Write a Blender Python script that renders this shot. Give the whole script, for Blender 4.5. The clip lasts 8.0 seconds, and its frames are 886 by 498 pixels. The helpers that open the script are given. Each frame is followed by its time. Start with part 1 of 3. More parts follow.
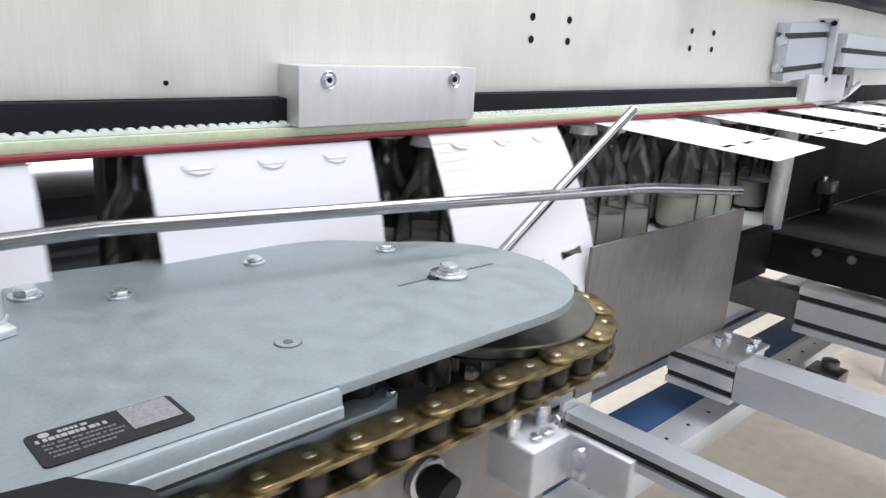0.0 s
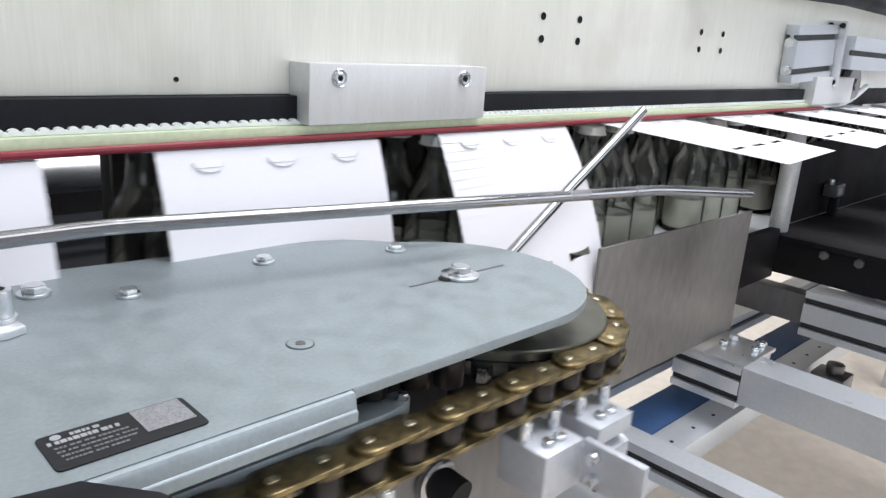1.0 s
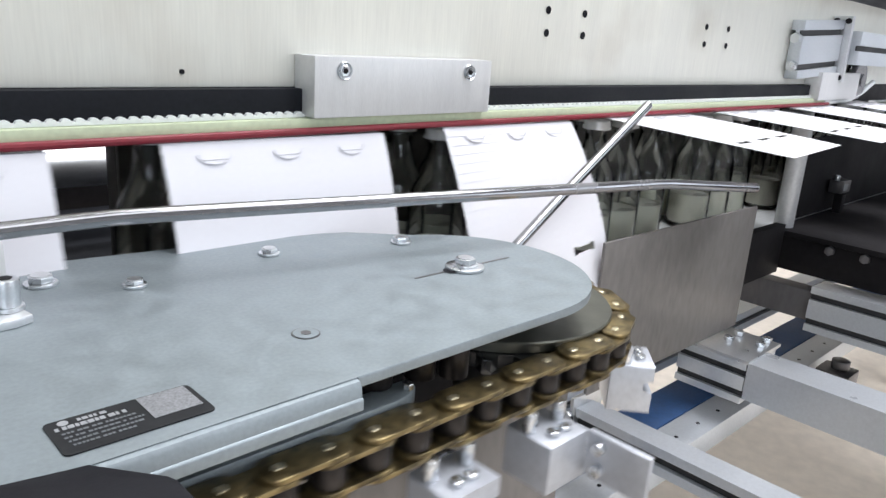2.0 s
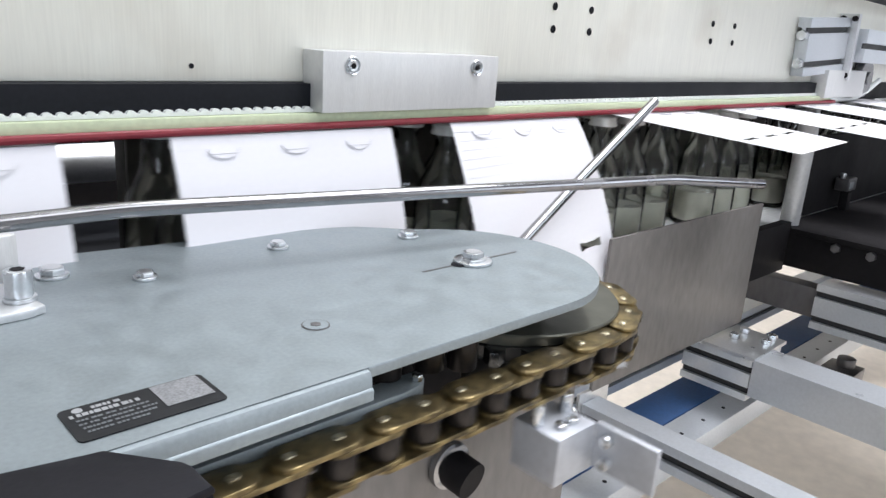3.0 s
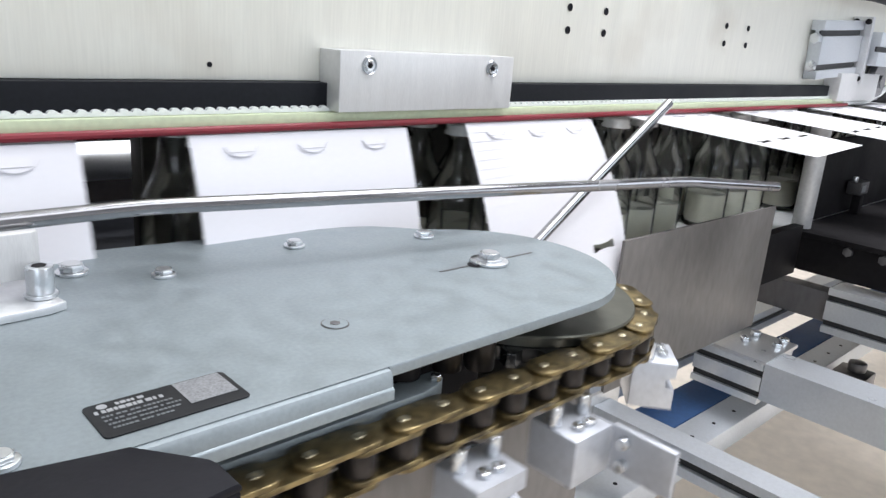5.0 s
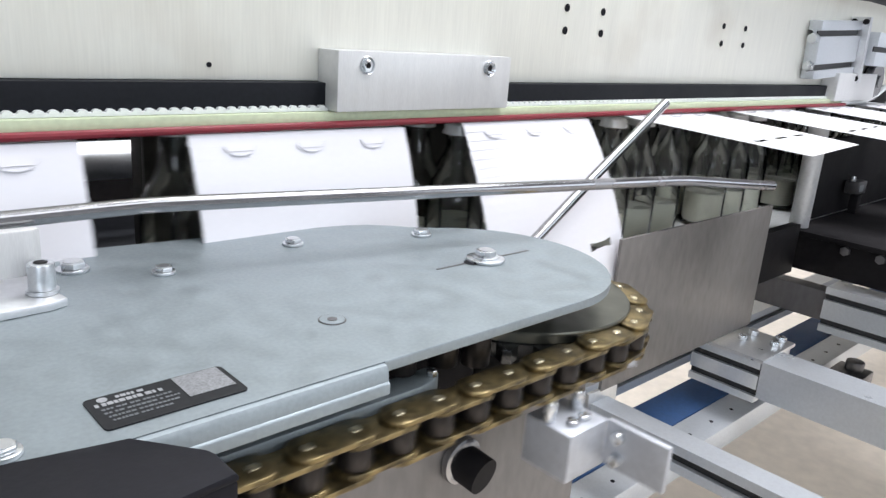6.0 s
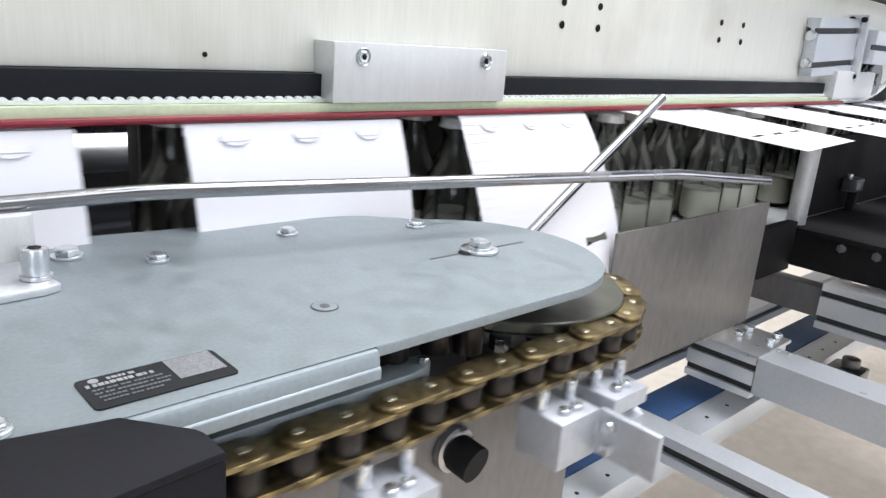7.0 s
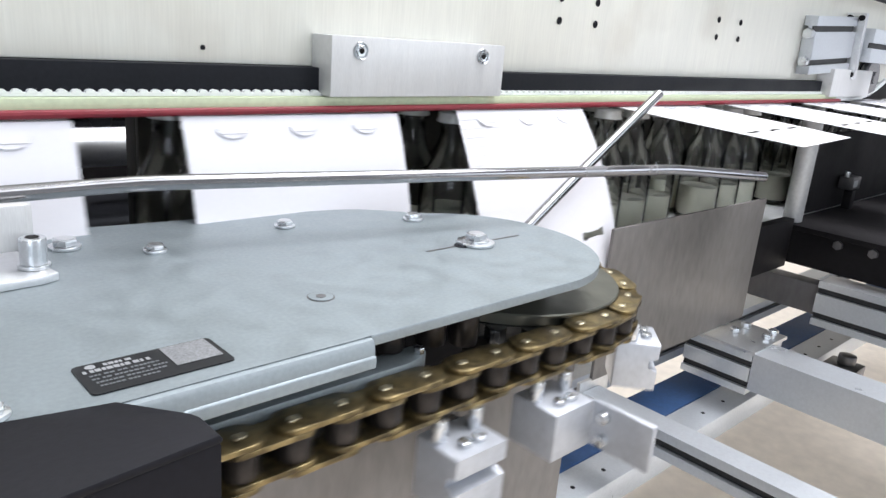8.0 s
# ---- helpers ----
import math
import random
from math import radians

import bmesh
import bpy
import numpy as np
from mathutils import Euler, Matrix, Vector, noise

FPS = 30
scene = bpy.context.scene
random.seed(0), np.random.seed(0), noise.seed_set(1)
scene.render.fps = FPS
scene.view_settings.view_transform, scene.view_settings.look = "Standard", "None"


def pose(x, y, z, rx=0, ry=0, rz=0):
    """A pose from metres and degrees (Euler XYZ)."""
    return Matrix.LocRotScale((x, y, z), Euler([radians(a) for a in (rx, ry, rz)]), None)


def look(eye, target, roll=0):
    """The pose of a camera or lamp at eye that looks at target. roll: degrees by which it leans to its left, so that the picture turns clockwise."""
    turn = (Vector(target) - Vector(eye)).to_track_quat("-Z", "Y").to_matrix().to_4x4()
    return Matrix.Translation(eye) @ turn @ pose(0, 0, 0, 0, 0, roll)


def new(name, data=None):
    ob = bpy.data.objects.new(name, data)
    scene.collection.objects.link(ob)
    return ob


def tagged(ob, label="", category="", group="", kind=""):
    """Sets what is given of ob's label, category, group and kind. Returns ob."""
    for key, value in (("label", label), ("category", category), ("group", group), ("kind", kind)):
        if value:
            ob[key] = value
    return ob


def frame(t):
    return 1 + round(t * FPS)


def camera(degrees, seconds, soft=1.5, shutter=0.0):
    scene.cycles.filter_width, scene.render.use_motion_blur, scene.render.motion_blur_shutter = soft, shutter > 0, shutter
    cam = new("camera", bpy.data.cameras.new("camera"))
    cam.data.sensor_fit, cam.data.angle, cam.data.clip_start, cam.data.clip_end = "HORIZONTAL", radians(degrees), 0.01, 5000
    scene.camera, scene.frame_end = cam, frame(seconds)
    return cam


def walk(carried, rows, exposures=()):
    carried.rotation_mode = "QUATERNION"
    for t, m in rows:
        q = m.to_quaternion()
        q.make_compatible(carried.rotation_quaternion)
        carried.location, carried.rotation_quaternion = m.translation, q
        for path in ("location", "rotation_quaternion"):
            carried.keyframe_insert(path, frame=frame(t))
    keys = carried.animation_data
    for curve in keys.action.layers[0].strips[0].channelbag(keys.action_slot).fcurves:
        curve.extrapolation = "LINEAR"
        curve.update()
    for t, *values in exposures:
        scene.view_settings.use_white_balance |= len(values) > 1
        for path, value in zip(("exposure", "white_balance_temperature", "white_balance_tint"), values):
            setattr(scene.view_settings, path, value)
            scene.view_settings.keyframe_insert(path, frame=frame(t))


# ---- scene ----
cam = camera(62.2, 8.0, soft=1.4, shutter=0.5)
PATH = [
    (0, (-0.191, -0.299, 0.151), (1.17, 1.059, -0.396), 3.4),
    (0.5, (-0.193, -0.294, 0.15), (1.169, 1.064, -0.397), 3.8),
    (1, (-0.193, -0.29, 0.151), (1.168, 1.067, -0.401), 4.0),
    (1.5, (-0.193, -0.291, 0.149), (1.164, 1.069, -0.406), 4.0),
    (3, (-0.198, -0.291, 0.144), (1.147, 1.079, -0.416), 4.0),
    (3.5, (-0.196, -0.291, 0.142), (1.146, 1.082, -0.417), 4.1),
    (4, (-0.2, -0.288, 0.144), (1.14, 1.089, -0.411), 4.3),
    (4.5, (-0.202, -0.285, 0.143), (1.134, 1.094, -0.416), 4.4),
    (6, (-0.205, -0.292, 0.143), (1.128, 1.091, -0.415), 4.3),
    (6.5, (-0.205, -0.295, 0.14), (1.127, 1.089, -0.417), 4.6),
    (7, (-0.204, -0.297, 0.138), (1.129, 1.085, -0.422), 4.6),
    (7.5, (-0.205, -0.299, 0.138), (1.131, 1.08, -0.424), 4.7),
    (8, (-0.205, -0.301, 0.135), (1.13, 1.078, -0.428), 4.8),
]
walk(cam, [(t, look(eye, target, roll)) for t, eye, target, roll in PATH], exposures=[(0, -0.29, 6420, 13.5), (6, -0.23, 6420, 13.5), (8, -0.13, 6420, 13.5)])

# Lengths below are in chain units; K turns them into metres (one chain pitch is 25.4 mm).
K = 1.1
PITCH = 0.0231
FLOOR = -0.80

# ---- world and light ----
world = bpy.data.worlds.new("hall_air")
scene.world = world
world.use_nodes = True
world.node_tree.nodes["Background"].inputs[0].default_value = (0.85, 0.92, 1.0, 1)
world.node_tree.nodes["Background"].inputs[1].default_value = 0.1


def area_lamp(name, eye, target, w, h, watts, colour):
    data = bpy.data.lights.new(name, "AREA")
    data.shape, data.size, data.size_y, data.energy, data.color = "RECTANGLE", w, h, watts, colour
    ob = new(name, data)
    ob.matrix_world = look(eye, target)
    return ob


# Added unseen overhead lights that brighten the bottles, the beam and the floor.
area_lamp("added_overhead_light", (0.6, 1.9, 3.3), (0.6, 1.5, 0), 3.0, 0.5, 140, (0.93, 0.97, 1.0))
area_lamp("added_overhead_light", (0.3, -2.2, 3.3), (0.3, -1.2, 0), 3.4, 1.6, 66, (0.93, 0.97, 1.0))
area_lamp("added_overhead_light", (1.6, -0.2, 3.3), (1.6, -0.2, 0), 1.8, 2.4, 240, (0.96, 0.98, 1.0))
# Added cool lights from the front; the hall has no windows there.
area_lamp("added_front_light", (-2.6, -3.9, 1.3), (0.2, 0.1, 0), 2.4, 2.2, 74, (0.80, 0.91, 1.0))
area_lamp("added_front_light", (3.2, -3.9, 1.3), (0.5, 0.1, 0), 2.4, 2.2, 56, (0.84, 0.93, 1.0))


# ---- materials ----
def material(name, colour, rough=0.5, metal=0.0, vary=0.12, fine=220.0, coarse=14.0, bump=0.05, stretch=(1, 1, 1), stain=None, rough_vary=0.1, spec=0.5):
    m = bpy.data.materials.new(name)
    m.use_nodes = True
    nt = m.node_tree
    bsdf = nt.nodes["Principled BSDF"]
    co = nt.nodes.new("ShaderNodeTexCoord")
    mp = nt.nodes.new("ShaderNodeMapping")
    mp.inputs["Scale"].default_value = stretch
    nt.links.new(co.outputs["Object"], mp.inputs[0])
    small, big = nt.nodes.new("ShaderNodeTexNoise"), nt.nodes.new("ShaderNodeTexNoise")
    small.inputs["Scale"].default_value, big.inputs["Scale"].default_value = fine, coarse
    small.inputs["Detail"].default_value, big.inputs["Detail"].default_value = 3, 5
    for n in (small, big):
        nt.links.new(mp.outputs[0], n.inputs["Vector"])
    mix = nt.nodes.new("ShaderNodeMath")
    mix.operation = "ADD"
    nt.links.new(small.outputs[0], mix.inputs[0])
    nt.links.new(big.outputs[0], mix.inputs[1])
    ramp = nt.nodes.new("ShaderNodeMapRange")
    ramp.inputs["From Min"].default_value, ramp.inputs["From Max"].default_value = 0.7, 1.3
    ramp.inputs["To Min"].default_value, ramp.inputs["To Max"].default_value = 1 - vary, 1 + vary
    nt.links.new(mix.outputs[0], ramp.inputs["Value"])
    tint = nt.nodes.new("ShaderNodeVectorMath")
    tint.operation = "SCALE"
    tint.inputs[0].default_value = colour
    nt.links.new(ramp.outputs[0], tint.inputs["Scale"])
    out = tint.outputs[0]
    if stain:
        patch = nt.nodes.new("ShaderNodeTexNoise")
        patch.inputs["Scale"].default_value, patch.inputs["Detail"].default_value = stain[1], 4
        nt.links.new(co.outputs["Object"], patch.inputs["Vector"])
        cut = nt.nodes.new("ShaderNodeMapRange")
        cut.inputs["From Min"].default_value, cut.inputs["From Max"].default_value = stain[2], stain[2] + 0.16
        cut.inputs["To Max"].default_value = stain[3]
        nt.links.new(patch.outputs[0], cut.inputs["Value"])
        blend = nt.nodes.new("ShaderNodeMixRGB")
        blend.inputs[2].default_value = (*stain[0], 1)
        nt.links.new(cut.outputs[0], blend.inputs[0])
        nt.links.new(out, blend.inputs[1])
        out = blend.outputs[0]
    nt.links.new(out, bsdf.inputs["Base Color"])
    rr = nt.nodes.new("ShaderNodeMapRange")
    rr.inputs["From Min"].default_value, rr.inputs["From Max"].default_value = 0.3, 0.7
    rr.inputs["To Min"].default_value, rr.inputs["To Max"].default_value = max(0.03, rough - rough_vary), min(1, rough + rough_vary)
    nt.links.new(big.outputs[0], rr.inputs["Value"])
    nt.links.new(rr.outputs[0], bsdf.inputs["Roughness"])
    bsdf.inputs["Metallic"].default_value = metal
    bsdf.inputs["Specular IOR Level"].default_value = spec
    if bump:
        b = nt.nodes.new("ShaderNodeBump")
        b.inputs["Strength"].default_value, b.inputs["Distance"].default_value = bump, 0.001
        nt.links.new(small.outputs[0], b.inputs["Height"])
        nt.links.new(b.outputs[0], bsdf.inputs["Normal"])
    return m


GALV = material("galvanised_sheet", (0.262, 0.300, 0.318), 0.5, 0.5, 0.09, 420, 60, 0.06, stain=((0.26, 0.30, 0.33), 30, 0.55, 0.2))
BEAM = material("brushed_zinc_plate", (0.77, 0.765, 0.695), 0.5, 0.3, 0.05, 60, 7, 0.04, stretch=(9, 1, 0.5), stain=((0.46, 0.40, 0.31), 8, 0.56, 0.22))
ALU = material("brushed_aluminium", (0.66, 0.67, 0.68), 0.34, 0.85, 0.07, 300, 12, 0.05)
ANOD = material("anodised_aluminium", (0.58, 0.61, 0.645), 0.36, 0.45, 0.06, 300, 12, 0.03)
MILLED = material("milled_aluminium", (0.64, 0.64, 0.635), 0.45, 0.4, 0.06, 200, 20, 0.05, stretch=(8, 1, 1))
PUSHER = material("worn_pusher_aluminium", (0.50, 0.52, 0.56), 0.42, 0.45, 0.1, 200, 25, 0.06)
STEEL = material("stainless_rod", (0.31, 0.31, 0.32), 0.2, 1.0, 0.06, 200, 20, 0.03)
ZINC = material("zinc_bolt", (0.68, 0.70, 0.72), 0.28, 0.95, 0.08, 500, 40, 0.05)
GREYPL = material("dull_steel_sheet", (0.15, 0.145, 0.148), 0.42, 0.7, 0.16, 120, 6, 0.05, stretch=(1, 1, 0.4))
DARK = material("dark_steel", (0.011, 0.010, 0.011), 0.6, 0.0, 0.3, 120, 10, 0.05, spec=0.15)
BROWN = material("dark_brown_steel", (0.042, 0.038, 0.032), 0.5, 0.2, 0.25, 160, 9, 0.06, spec=0.3)
BLACK = material("black_plastic", (0.008, 0.008, 0.011), 0.5, 0.0, 0.2, 300, 10, 0.08, spec=0.15)
BELT = material("black_rubber", (0.010, 0.011, 0.014), 0.6, 0.0, 0.2, 300, 12, 0.05, spec=0.15)
TOOTH = material("white_tooth", (0.75, 0.77, 0.76), 0.5, 0.0, 0.08, 300, 20, 0.02)
GREEN = material("pale_green_plastic", (0.55, 0.615, 0.42), 0.45, 0.0, 0.10, 200, 9, 0.02)
RED = material("red_strip", (0.20, 0.012, 0.022), 0.45, 0.0, 0.12, 200, 9, 0.02)
GOLD = material("yellow_chain_plate", (0.26, 0.200, 0.098), 0.36, 0.9, 0.35, 260, 60, 0.15, stain=((0.05, 0.04, 0.025), 90, 0.44, 0.8))
PIN = material("polished_chain_pin", (0.78, 0.70, 0.50), 0.25, 0.9, 0.1, 300, 60, 0.05)
ROLLER = material("dark_chain_roller", (0.035, 0.030, 0.028), 0.38, 0.7, 0.3, 200, 30, 0.06)
CARD = material("white_card", (0.74, 0.73, 0.76), 0.55, 0.0, 0.02, 300, 8, 0.02)
TABSHADE = material("card_tab_shade", (0.60, 0.59, 0.61), 0.6, 0.0, 0.04, 300, 8, 0.02)
BLUE = material("blue_conveyor_strip", (0.022, 0.075, 0.20), 0.5, 0.0, 0.15, 200, 9, 0.05)
POST = material("satin_steel", (0.62, 0.62, 0.62), 0.5, 0.35, 0.1, 200, 20, 0.04)
HOUSE = material("brown_grey_sheet", (0.22, 0.205, 0.195), 0.5, 0.45, 0.14, 120, 6, 0.04, stretch=(1, 1, 0.4))
DISC = material("machined_disc", (0.14, 0.14, 0.118), 0.34, 0.75, 0.2, 60, 12, 0.04, spec=0.4)
HUB = material("oiled_dark_steel", (0.07, 0.07, 0.07), 0.3, 0.7, 0.25, 150, 14, 0.05)
GROOVE_SHADE = material("painted_groove_shade", (0.05, 0.05, 0.052), 0.5, 0.6, 0.1, 200, 12, 0.03)
LABEL = material("label_black", (0.018, 0.019, 0.021), 0.4, 0.0, 0.15, 300, 20, 0.02, spec=0.15)
PRINT = material("label_print", (0.30, 0.31, 0.32), 0.5, 0.0, 0.1, 900, 60, 0.0)
PANEL = material("label_panel", (0.20, 0.205, 0.215), 0.5, 0.0, 0.35, 900, 500, 0.0)
FAINT = material("faint_print", (0.13, 0.14, 0.15), 0.5, 0.0, 0.2, 900, 60, 0.0)
FLOORM = material("hall_floor_paint", (0.84, 0.75, 0.64), 0.42, 0.0, 0.10, 25, 2.0, 0.03, stain=((0.55, 0.48, 0.40), 4, 0.58, 0.3))
WALLM = material("hall_wall_paint", (0.42, 0.43, 0.45), 0.7, 0.0, 0.05, 12, 1, 0.02)
DECK = material("worn_steel_deck", (0.75, 0.76, 0.76), 0.35, 0.3, 0.12, 90, 9, 0.04, stretch=(0.3, 3, 1))
CAP = material("silver_cap", (0.78, 0.78, 0.76), 0.35, 0.4, 0.1, 300, 30, 0.04)
MILK = material("cloudy_drink", (0.88, 0.86, 0.74), 0.3, 0.0, 0.05, 60, 12, 0.0)


def glass_material():
    m = bpy.data.materials.new("clear_glass")
    m.use_nodes = True
    nt = m.node_tree
    clear, gloss = nt.nodes.new("ShaderNodeBsdfTransparent"), nt.nodes.new("ShaderNodeBsdfGlossy")
    clear.inputs[0].default_value = (0.97, 0.98, 0.97, 1)
    gloss.inputs["Roughness"].default_value = 0.04
    fres, mix = nt.nodes.new("ShaderNodeFresnel"), nt.nodes.new("ShaderNodeMixShader")
    fres.inputs[0].default_value = 1.5
    nt.links.new(fres.outputs[0], mix.inputs[0])
    nt.links.new(clear.outputs[0], mix.inputs[1])
    nt.links.new(gloss.outputs[0], mix.inputs[2])
    nt.links.new(mix.outputs[0], nt.nodes["Material Output"].inputs[0])
    nt.nodes.remove(nt.nodes["Principled BSDF"])
    return m


GLASS = glass_material()


# ---- building helpers ----
BASES = {}


def thing(name, label, category, base=(0, 0, 0), group="", kind=""):
    ob = new(name)
    ob.empty_display_size = 0.02
    ob.location = Vector(base) * K
    BASES[ob.name] = Vector(base)
    return tagged(ob, label, category, group, kind)


def finish(name, bm, mat, base=(0, 0, 0), smooth=35):
    bmesh.ops.recalc_face_normals(bm, faces=bm.faces)
    for v in bm.verts:
        v.co = (v.co - Vector(base)) * K
    me = bpy.data.meshes.new(name)
    bm.to_mesh(me)
    bm.free()
    me.materials.append(mat)
    me.polygons.foreach_set("use_smooth", [True] * len(me.polygons))
    me.set_sharp_from_angle(angle=radians(smooth))
    return me


def part(name, bm, mat, parent, label="", local=False):
    """Links a bmesh as one mesh under a thing or a part, built in the plan's coordinates (or its own, if local)."""
    base = (0, 0, 0) if local else BASES.get(parent.name, Vector())
    ob = new(name, finish(name, bm, mat, base))
    ob.parent = parent
    BASES[ob.name] = Vector(base)
    return tagged(ob, label)


def solid(name, bm, mat, label, category, base=(0, 0, 0), group="", kind=""):
    ob = new(name, finish(name, bm, mat, base))
    ob.location = Vector(base) * K
    BASES[ob.name] = Vector(base)
    return tagged(ob, label, category, group, kind)


def B():
    return bmesh.new()


def box(bm, x0, x1, y0, y1, z0, z1, bev=0.0008):
    m = Matrix.Translation(((x0 + x1) / 2, (y0 + y1) / 2, (z0 + z1) / 2)) @ Matrix.Diagonal((x1 - x0, y1 - y0, z1 - z0, 1))
    r = bmesh.ops.create_cube(bm, size=1, matrix=m)
    if bev:
        edges = list({e for v in r["verts"] for e in v.link_edges})
        bmesh.ops.bevel(bm, geom=edges, offset=bev, segments=2, profile=0.6, affect="EDGES")
    return bm


def cyl(bm, c, r, h, axis="z", seg=24, r2=None, bev=0.0):
    """A cylinder from c onwards along an axis."""
    turn = {"z": Matrix(), "x": Matrix.Rotation(radians(90), 4, "Y"), "y": Matrix.Rotation(radians(-90), 4, "X")}[axis]
    m = Matrix.Translation(c) @ turn @ Matrix.Translation((0, 0, h / 2))
    got = bmesh.ops.create_cone(bm, cap_ends=True, segments=seg, radius1=r, radius2=r if r2 is None else r2, depth=h, matrix=m)
    if bev:
        edges = [e for e in {e for v in got["verts"] for e in v.link_edges} if any(len(f.verts) > 4 for f in e.link_faces)]
        bmesh.ops.bevel(bm, geom=edges, offset=bev, segments=2, profile=0.5, affect="EDGES")
    return bm


def prism(bm, outline, z0, z1, bev=0.0):
    low = [bm.verts.new((x, y, z0)) for x, y in outline]
    top = [bm.verts.new((x, y, z1)) for x, y in outline]
    n = len(outline)
    f1, f2 = bm.faces.new(top), bm.faces.new(low[::-1])
    for i in range(n):
        bm.faces.new((low[i], low[(i + 1) % n], top[(i + 1) % n], top[i]))
    if bev:
        bmesh.ops.bevel(bm, geom=list(f1.edges) + list(f2.edges), offset=bev, segments=2, profile=0.5, affect="EDGES")
    return bm


def tube(bm, points, r, seg=16):
    """A round rod along points, closed at both ends."""
    pts = [Vector(p) for p in points]
    up = Vector((0, 0, 1))
    rings = []
    for i, p in enumerate(pts):
        d = ((pts[min(i + 1, len(pts) - 1)] - p).normalized() + (p - pts[max(i - 1, 0)]).normalized()).normalized()
        side = d.cross(up).normalized() if abs(d.z) < 0.95 else d.cross(Vector((0, 1, 0))).normalized()
        nrm = side.cross(d)
        rings.append([bm.verts.new(p + r * (math.cos(a) * side + math.sin(a) * nrm)) for a in (2 * math.pi * k / seg for k in range(seg))])
    for a, b in zip(rings, rings[1:]):
        for k in range(seg):
            bm.faces.new((a[k], a[(k + 1) % seg], b[(k + 1) % seg], b[k]))
    bm.faces.new(rings[0][::-1])
    bm.faces.new(rings[-1])
    return bm


def lathe(bm, profile, seg=24, c=(0, 0, 0)):
    rings = [[bm.verts.new((c[0] + r * math.cos(2 * math.pi * k / seg), c[1] + r * math.sin(2 * math.pi * k / seg), c[2] + z)) for k in range(seg)] for r, z in profile]
    for a, b in zip(rings, rings[1:]):
        for k in range(seg):
            bm.faces.new((a[k], a[(k + 1) % seg], b[(k + 1) % seg], b[k]))
    bm.faces.new(rings[0][::-1])
    bm.faces.new(rings[-1])
    return bm


def arc(cx, cy, r, a0, a1, n):
    return [(cx + r * math.cos(radians(a0 + (a1 - a0) * i / n)), cy + r * math.sin(radians(a0 + (a1 - a0) * i / n))) for i in range(n + 1)]


def hexagon(cx, cy, r, turn=0):
    return arc(cx, cy, r, turn, turn + 300, 5)


# ---- the hall ----
def hall():
    bm = B()
    box(bm, -4.2, 4.6, -4.2, 4.4, FLOOR - 0.1, FLOOR, 0)
    solid("floor", bm, FLOORM, "cream painted factory floor, faintly stained", "floor", kind="structure")
    for name, b in (("wall_north", (-4.2, 4.6, 4.3, 4.4)), ("wall_south", (-4.2, 4.6, -4.2, -4.1)), ("wall_west", (-4.2, -4.1, -4.1, 4.3)), ("wall_east", (4.5, 4.6, -4.1, 4.3))):
        bm = B()
        box(bm, b[0], b[1], b[2], b[3], FLOOR, 3.2, 0)
        solid(name, bm, WALLM, "plain pale grey factory wall", "wall", kind="structure")
    bm = B()
    box(bm, -4.2, 4.6, -4.2, 4.4, 3.2, 3.3, 0)
    solid("ceiling", bm, WALLM, "plain pale factory ceiling", "ceiling", kind="structure")


hall()


# ---- the beam above the packs ----
BY = 0.179
SLOPE = 0.0066
TILT = Matrix.Translation((0.5 * K, 0, 0.07 * K)) @ Matrix.Rotation(-math.atan(SLOPE), 4, "Y") @ Matrix.Translation((-0.5 * K, 0, -0.07 * K))


def lean(t):
    """The beam falls slightly towards the delivery end."""
    t.matrix_basis = TILT @ t.matrix_basis



def beam():
    t = thing("beam", "pale brushed zinc side plate of the overhead belt beam", "machine beam", (0.3, BY, 0.1))
    bm = B()
    box(bm, -0.9, 2.32, BY, BY + 0.012, 0.0955, 0.46, 0.0012)
    part("side_plate", bm, BEAM, t)
    bm = B()
    box(bm, -0.9, 2.32, BY + 0.004, BY + 0.012, 0.066, 0.0950, 0.0008)
    part("belt_backing", bm, DARK, t)
    # drilled holes: dark plugs set just under the surface ring
    for gx in (0.377, 0.433, 0.677, 0.733, 0.965, 1.02):
        for gz in (0.143, 0.163):
            bm = B()
            lathe(bm, [(0.0033, 0), (0.0036, 0.0006), (0.0028, 0.0008), (0.0026, 0.0002)], 16)
            bmesh.ops.rotate(bm, verts=bm.verts, cent=(0, 0, 0), matrix=Matrix.Rotation(radians(90), 3, "X"))
            bmesh.ops.translate(bm, verts=bm.verts, vec=(gx, BY - 0.0002, gz))
            part("bolt_hole", bm, BLACK, t)
    bm = B()
    cyl(bm, (0.028, BY - 0.0008, 0.105), 0.0016, 0.002, "y", 12)
    part("bolt_hole", bm, BLACK, t)
    bm = B()
    box(bm, -0.9, 1.06, 0.160, BY + 0.003, 0.0698, 0.0762, 0.0006)
    part("guide_strip", bm, GREEN, t, "pale green plastic guide strip")
    bm = B()
    tube(bm, [(-0.9, 0.1575, 0.0680), (1.06, 0.1575, 0.0680)], 0.0025, 10)
    part("wear_strip", bm, RED, t, "thin dark red wear strip")
    bm = B()
    tube(bm, [(1.05, 0.163, 0.0705), (1.13, 0.163, 0.0705), (1.17, 0.163, 0.073), (1.22, 0.163, 0.083), (1.27, 0.163, 0.10)], 0.0042, 12)
    part("strip_end", bm, TOOTH, t, "pale upturned end of the guide strip")
    lean(t)


